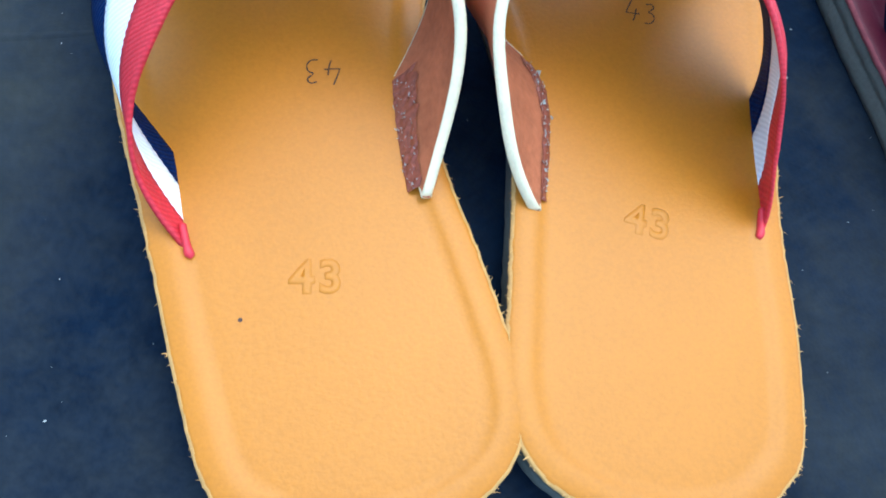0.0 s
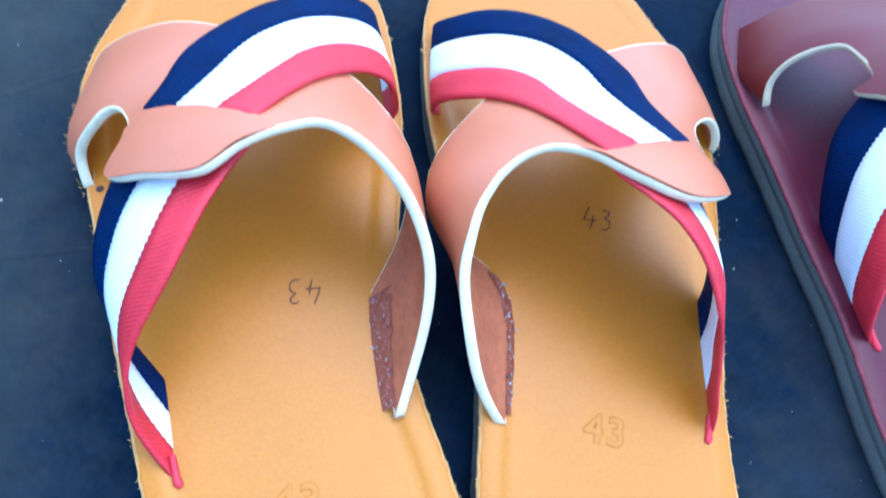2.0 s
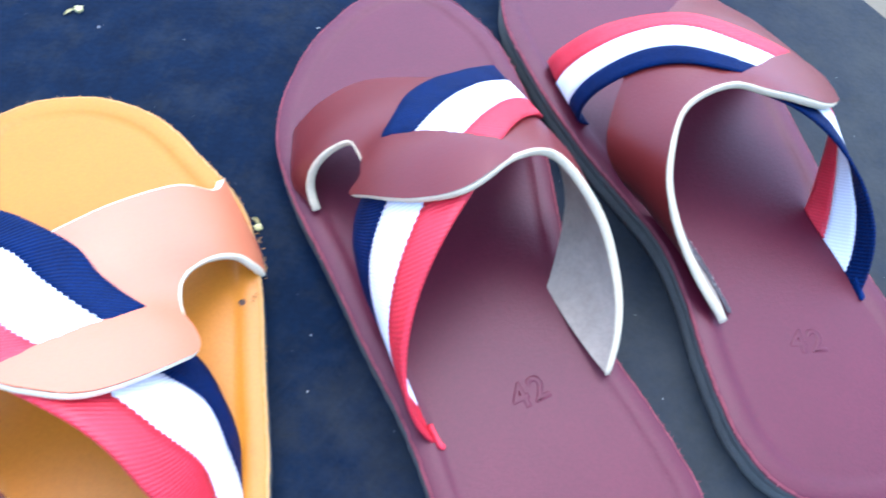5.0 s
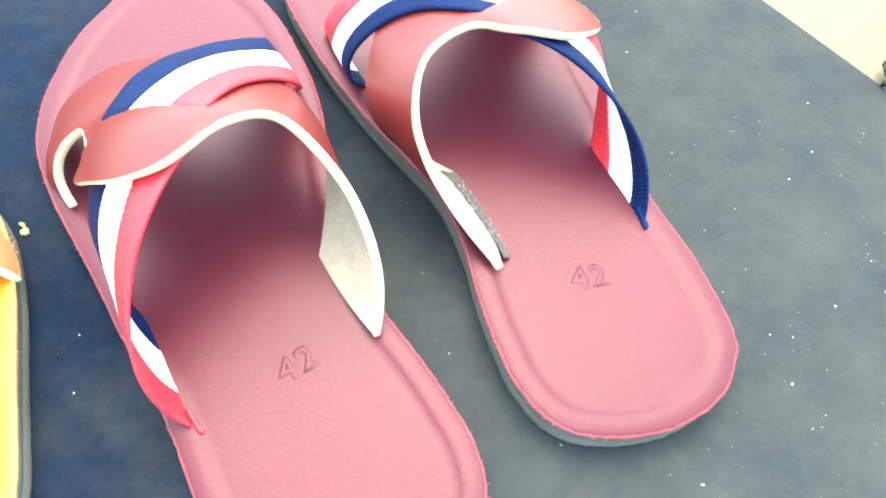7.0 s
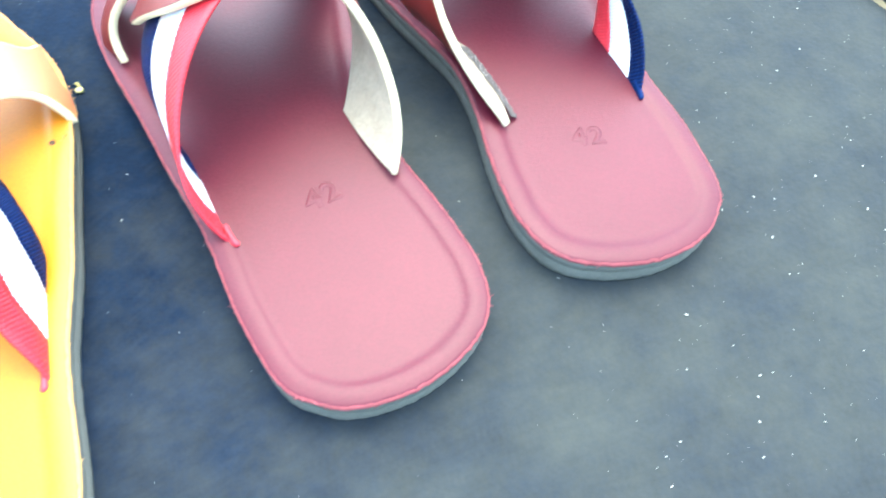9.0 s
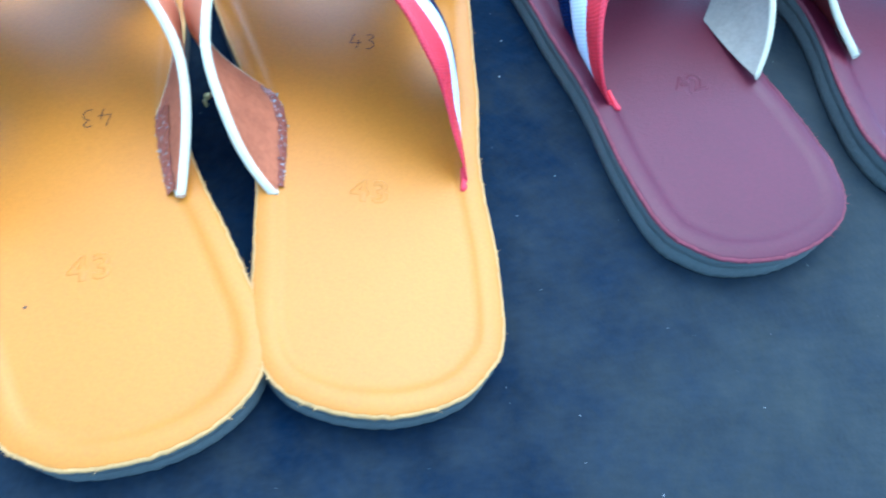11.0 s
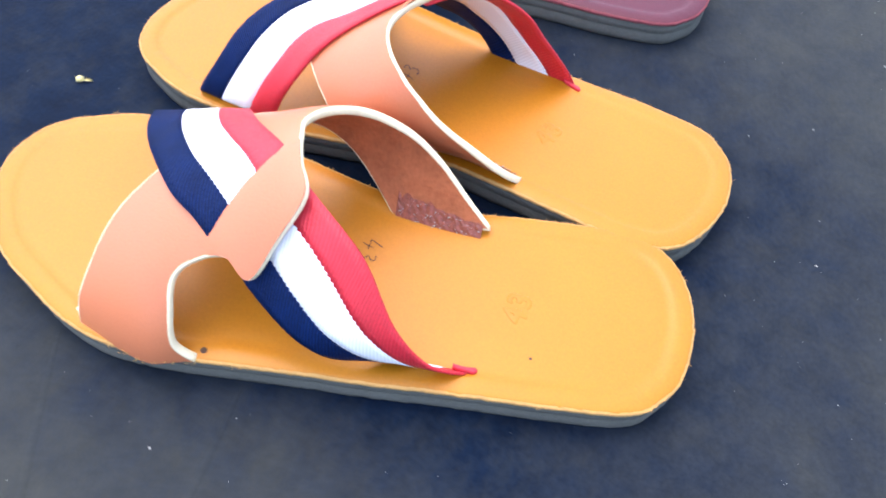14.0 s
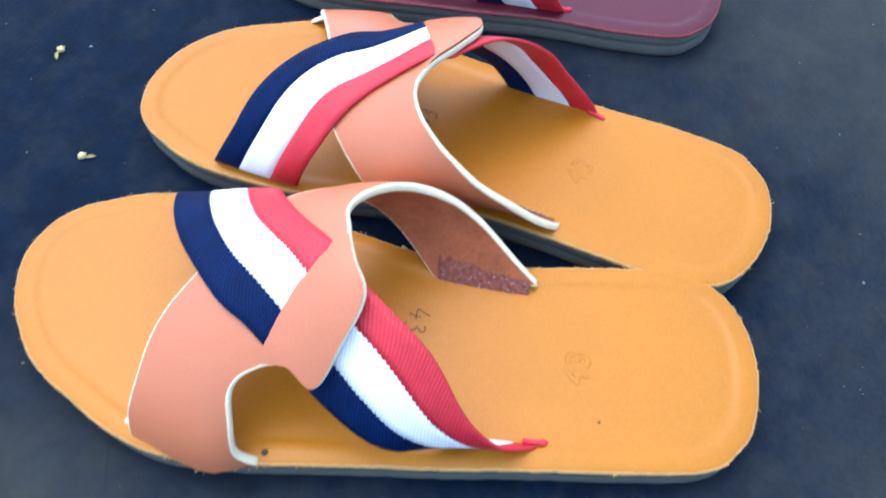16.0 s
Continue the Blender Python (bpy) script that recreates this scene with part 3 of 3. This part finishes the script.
tan_left = sandal((0.0678, 0.0471), 25.2, 1, TAN_LEFT, (-0.1, -0.5, 1.1, -1.6, -2.4, -2.4, -0.5, 1.0, -0.4, 0.3, 0.0, -0.2, -0.3, 1.5), TAN, NAVY_FIRST, "43", (-5, 66, -8),
                  "tan leather slide sandal touching its mate at the heel", TAN_WORDS, "tan pair of sandals")
tan_right = sandal((0.1378, 0.0665), 14.4, -1, TAN_RIGHT, (0.8, -0.6, -1.3, -1.3, -1.1, -0.2, 3.1, 0.1, -1.1, 0.2, 0.0, 1.1, -1.0, -1.1), TAN, NAVY_FIRST, "43", (-2.5, 82, -12),
                   "tan leather slide sandal with striped webbing on dark mat", TAN_WORDS, "tan pair of sandals")
plum_left = sandal((0.2676, 0.1385), 17.2, 1, PLUM_LEFT, (0.8, 0.8, -0.2, -1.6, -1.2, -1.8, -3.6, -0.2, -0.7, 0.9, 0.0, -1.4, -0.3, -0.4), PLUM, NAVY_FIRST, "42", (0, 83, 8),
                   "plum leather slide sandal with navy-fronted striped webbing", PLUM_WORDS, "plum pair of sandals")
plum_right = sandal((0.3652, 0.1793), 16.4, -1, PLUM_RIGHT, (1.7, 0.6, -1.7, 0.0, 0.0, 0.0, 0.0, 0.0, -1.1, -0.8, 0.9, -1.4, 0.4, -0.8), PLUM, RED_FIRST, "42", (-2, 59, -14),
                    "plum leather slide sandal with red-fronted striped webbing", PLUM_WORDS, "plum pair of sandals")
for ob, up, sx, wide, mat, label in ((tan_left, TAN_LEFT, 1, 1.0, GLUED, "rough glued brown leather end"), (tan_right, TAN_RIGHT, -1, 0.45, GLUED, "rough glued brown leather end"),
                               (plum_right, PLUM_RIGHT, -1, 0.8, DARK_GLUE, "dark dried glue strip")):
    strap = [c for c in ob.children if c.name.startswith("leather_strap")][0]
    skived_end(strap, sx, up, wide, mat, label)
left_bed = [c for c in tan_left.children if c.name.startswith("footbed")][0]
right_bed = [c for c in tan_right.children if c.name.startswith("footbed")][0]
frayed_slot(left_bed, 1, TAN_LEFT, 170, 214, RAW_TAN)
frayed_slot(right_bed, -1, TAN_RIGHT, 176, 222, RAW_TAN)
ink(left_bed, 6, 128, 172)
ink(right_bed, 9, 156, -8)
disc("ink_spot", left_bed, -25, 58, 14.15, 0.6, INK, "small dark ink spot")
disc("nail_hole", left_bed, -52, 172, 14.93, 1.3, INK, "small dark nail hole")
disc("glue_spot", left_bed, -47.5, 222, 14.93, 1.1, CREAM, "pale dried glue spot")
disc("nail_hole", right_bed, 51, 178, 14.93, 1.3, INK, "small dark nail hole")

# ---- mat and board ----
bm = bmesh.new()
edge = rounded([(0.33, 0.62), (0.40, 0.515), (0.455, 0.431), (0.500, 0.356), (0.533, 0.298), (0.585, 0.20), (0.66, 0.05), (0.75, -0.15), (0.85, -0.4)], 6, False)
loop = [(p.x, p.y) for p in edge] + [(0.85, -1.2), (-1.2, -1.2), (-1.2, 1.1), (0.0, 1.15)]
lo = [bm.verts.new((x, y, -0.004)) for x, y in loop]
hi = [bm.verts.new((x, y, 0.0)) for x, y in loop]
bm.faces.new(hi)
for i in range(len(loop)):
    j = (i + 1) % len(loop)
    bm.faces.new((lo[i], lo[j], hi[j], hi[i]))
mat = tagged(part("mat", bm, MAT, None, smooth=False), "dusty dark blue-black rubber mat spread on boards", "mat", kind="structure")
for (x0, y0), (x1, y1), tall in (((-0.15, 0.126), (-0.044, 0.1695), 0.0005), ((-0.16, 0.160), (-0.074, 0.240), 0.0004), ((-0.09, -0.03), (-0.02, -0.075), 0.0003)):
    # low creases where the mat was folded
    along = Vector((x1 - x0, y1 - y0)).normalized()
    side = Vector((-along.y, along.x)) * 0.0016
    rows, bm = [], bmesh.new()
    for i in range(13):
        s = i / 12
        p = Vector((x0, y0)).lerp(Vector((x1, y1)), s) + side * 0.5 * noise.noise((s * 4, tall * 9e3, 0))
        k = math.sin(math.pi * s) ** 0.5
        rows.append([bm.verts.new((p.x + side.x * o * k, p.y + side.y * o * k, z)) for o, z in ((-1.0, 0.00001), (-0.25, tall * k + 0.00002), (0.3, tall * k * 0.8 + 0.00002), (1.2, 0.00001))])
    for ra, rb in zip(rows, rows[1:]):
        for j in range(3):
            bm.faces.new((ra[j], rb[j], rb[j + 1], ra[j + 1]))
    part("crease", bm, MAT, mat)
bm = bmesh.new()
bmesh.ops.create_grid(bm, x_segments=2, y_segments=2, size=60)
bmesh.ops.translate(bm, vec=(0, 0, -0.0045), verts=bm.verts)
tagged(part("ground", bm, BOARD, None), "pale yellow wooden boards under the mat", "ground", kind="structure")


# ---- small things lying about ----
def flower_bit(spot, yaw, size, label, curl=1.0):
    """A fallen flower bit: a bent narrow petal and a ruffled head."""
    thing = new("fallen_petal")
    thing.matrix_world = pose(spot[0], spot[1], 0.0, 0, 0, yaw)
    tagged(thing, label, "petal", "fallen yellow flower bits")
    bm = bmesh.new()
    rows = []
    for i in range(9):
        s = i / 8
        w = 0.22 * math.sin(math.pi * min(1, s * 0.9 + 0.1)) + 0.03
        x = -1.3 + 1.4 * s
        z = 0.08 + 0.25 * curl * math.sin(s * 3.0)
        rows.append([bm.verts.new((x * size, (0.25 * math.sin(s * 2.2) + w * c) * size, (z + 0.1 * abs(c)) * size)) for c in (-1, -0.3, 0.4, 1)])
    for a, b in zip(rows, rows[1:]):
        for j in range(3):
            bm.faces.new((a[j], b[j], b[j + 1], a[j + 1]))
    bmesh.ops.solidify(bm, geom=bm.faces[:], thickness=0.05 * size)
    part("petal", bm, PETAL, thing)
    bm = bmesh.new()
    bmesh.ops.create_icosphere(bm, subdivisions=3, radius=0.5 * size)
    for w in bm.verts:
        d = w.co.normalized()
        w.co = d * size * (0.42 + 0.3 * noise.noise(d * 2.4 + Vector((yaw, size * 900, 0))))
        w.co.z = max(0.0, w.co.z * 0.75 + 0.27 * size)
        w.co.x += 0.35 * size
    part("head", bm, PETAL, thing, "ruffled yellow flower head")
    return thing


flower_bit((0.0108, 0.3435), 125, 0.0037, "pale yellow fallen petal with a thin tail on the mat")
flower_bit((0.0519, 0.4060), 30, 0.0040, "crumpled pale yellow flower bit near the toes", 0.5)
flower_bit((0.1090, 0.4260), 60, 0.0036, "crumpled pale yellow flower bit on dark rubber", 0.5)
flower_bit((0.1430, 0.2920), -60, 0.0034, "yellow flower bit beside the tan sole", 1.3)
flower_bit((0.0497, 0.1920), 100, 0.0033, "yellow flower bit between the tan sandals", 1.2)


def flecks():
    """Pale dust chips strewn over the mat."""
    bm = bmesh.new()
    rng = random.Random(5)
    for k in range(1300):
        if k % 3 == 0:
            x, y = rng.uniform(0.33, 0.56), rng.uniform(0.02, 0.32)
        else:
            x, y = rng.uniform(-0.28, 0.55), rng.uniform(-0.16, 0.56)
        if y > 0.431 - (x - 0.455) * 1.7 - 0.012:
            continue
        r = 0.00009 + 0.00034 * rng.random() ** 6
        a, st = rng.uniform(0, 6.3), rng.uniform(1, 2.2)
        ring = []
        for q in range(5):
            c, s = math.cos(q * 1.257) * r * st, math.sin(q * 1.257) * r * rng.uniform(0.6, 1.1)
            ring.append((x + c * math.cos(a) - s * math.sin(a), y + c * math.sin(a) + s * math.cos(a)))
        top = [bm.verts.new((px, py, r * 0.7)) for px, py in ring]
        low = [bm.verts.new((px, py, 0.00002)) for px, py in ring]
        bm.faces.new(top)
        for q in range(5):
            bm.faces.new((low[q], low[(q + 1) % 5], top[(q + 1) % 5], top[q]))
    tagged(part("dust_flecks", bm, FLECK, None, smooth=False), "pale dust chips strewn over the dark mat", "dust", kind="stuff")


flecks()


def tube(name, points, r, mat, parent=None, label="", steps=8):
    """A round cord through the given points."""
    pts = rounded(points, steps, False)
    bm = bmesh.new()
    rows = []
    for i, p in enumerate(pts):
        t = (pts[min(i + 1, len(pts) - 1)] - pts[max(i - 1, 0)]).normalized()
        side = t.cross(Vector((0, 0, 1))).normalized()
        up = side.cross(t)
        rows.append([bm.verts.new(p + (side * math.cos(k * 0.785) + up * math.sin(k * 0.785)) * r) for k in range(8)])
    for a, b in zip(rows, rows[1:]):
        for k in range(8):
            bm.faces.new((a[k], a[(k + 1) % 8], b[(k + 1) % 8], b[k]))
    bm.faces.new(rows[0]), bm.faces.new(rows[-1])
    return part(name, bm, mat, parent, label)


cord = new("cord")
cord.matrix_world = pose(0.527, 0.331, -0.003)
tagged(cord, "black cord knotted round a grey rubber strap at the mat's edge", "cord")
tube("strap", [(0.004, 0.003, 0.004), (-0.002, 0.000, 0.006), (-0.0035, -0.006, 0.0065), (-0.001, -0.0142, 0.0062), (0.0025, -0.0253, 0.0058), (0.008, -0.042, 0.0055)], 0.0021, STRAP, cord, "dull grey rubber strap")
tube("knot", [(-0.001, 0.002, 0.004), (0.003, 0.0045, 0.007), (0.007, 0.002, 0.0085), (0.0065, -0.002, 0.0065), (0.003, -0.0025, 0.005), (0.001, 0.001, 0.007)], 0.0021, CORD, cord)
tube("tail", [(0.006, 0.001, 0.005), (0.0135, -0.0055, 0.004), (0.024, -0.012, 0.0025), (0.040, -0.018, 0.002)], 0.0020, CORD, cord)
tube("end", [(-0.008, -0.0075, 0.0045), (-0.0055, -0.0095, 0.005), (-0.003, -0.0085, 0.005)], 0.0016, CORD, cord)

# a crumpled cloth beside the mat
bm = bmesh.new()
bmesh.ops.create_grid(bm, x_segments=40, y_segments=40, size=0.5)
for w in bm.verts:
    x, y = w.co.x, w.co.y
    edge_drop = ease((0.5 - max(abs(x), abs(y))) / 0.06)
    w.co.x = x * 0.16 + 0.010 * noise.noise((x * 3, y * 3, 1))
    w.co.y = y * 0.13 + 0.010 * noise.noise((x * 3, y * 3, 2))
    w.co.z = edge_drop * (0.012 + 0.012 * noise.noise((x * 5, y * 5, 3)) + 0.005 * noise.noise((x * 14, y * 14, 3)))
bmesh.ops.translate(bm, vec=(0.640, 0.335, -0.004), verts=bm.verts)
cloth = part("cloth", bm, CLOTH, None)
tagged(cloth, "crumpled pale green cloth on the boards by the mat", "cloth")
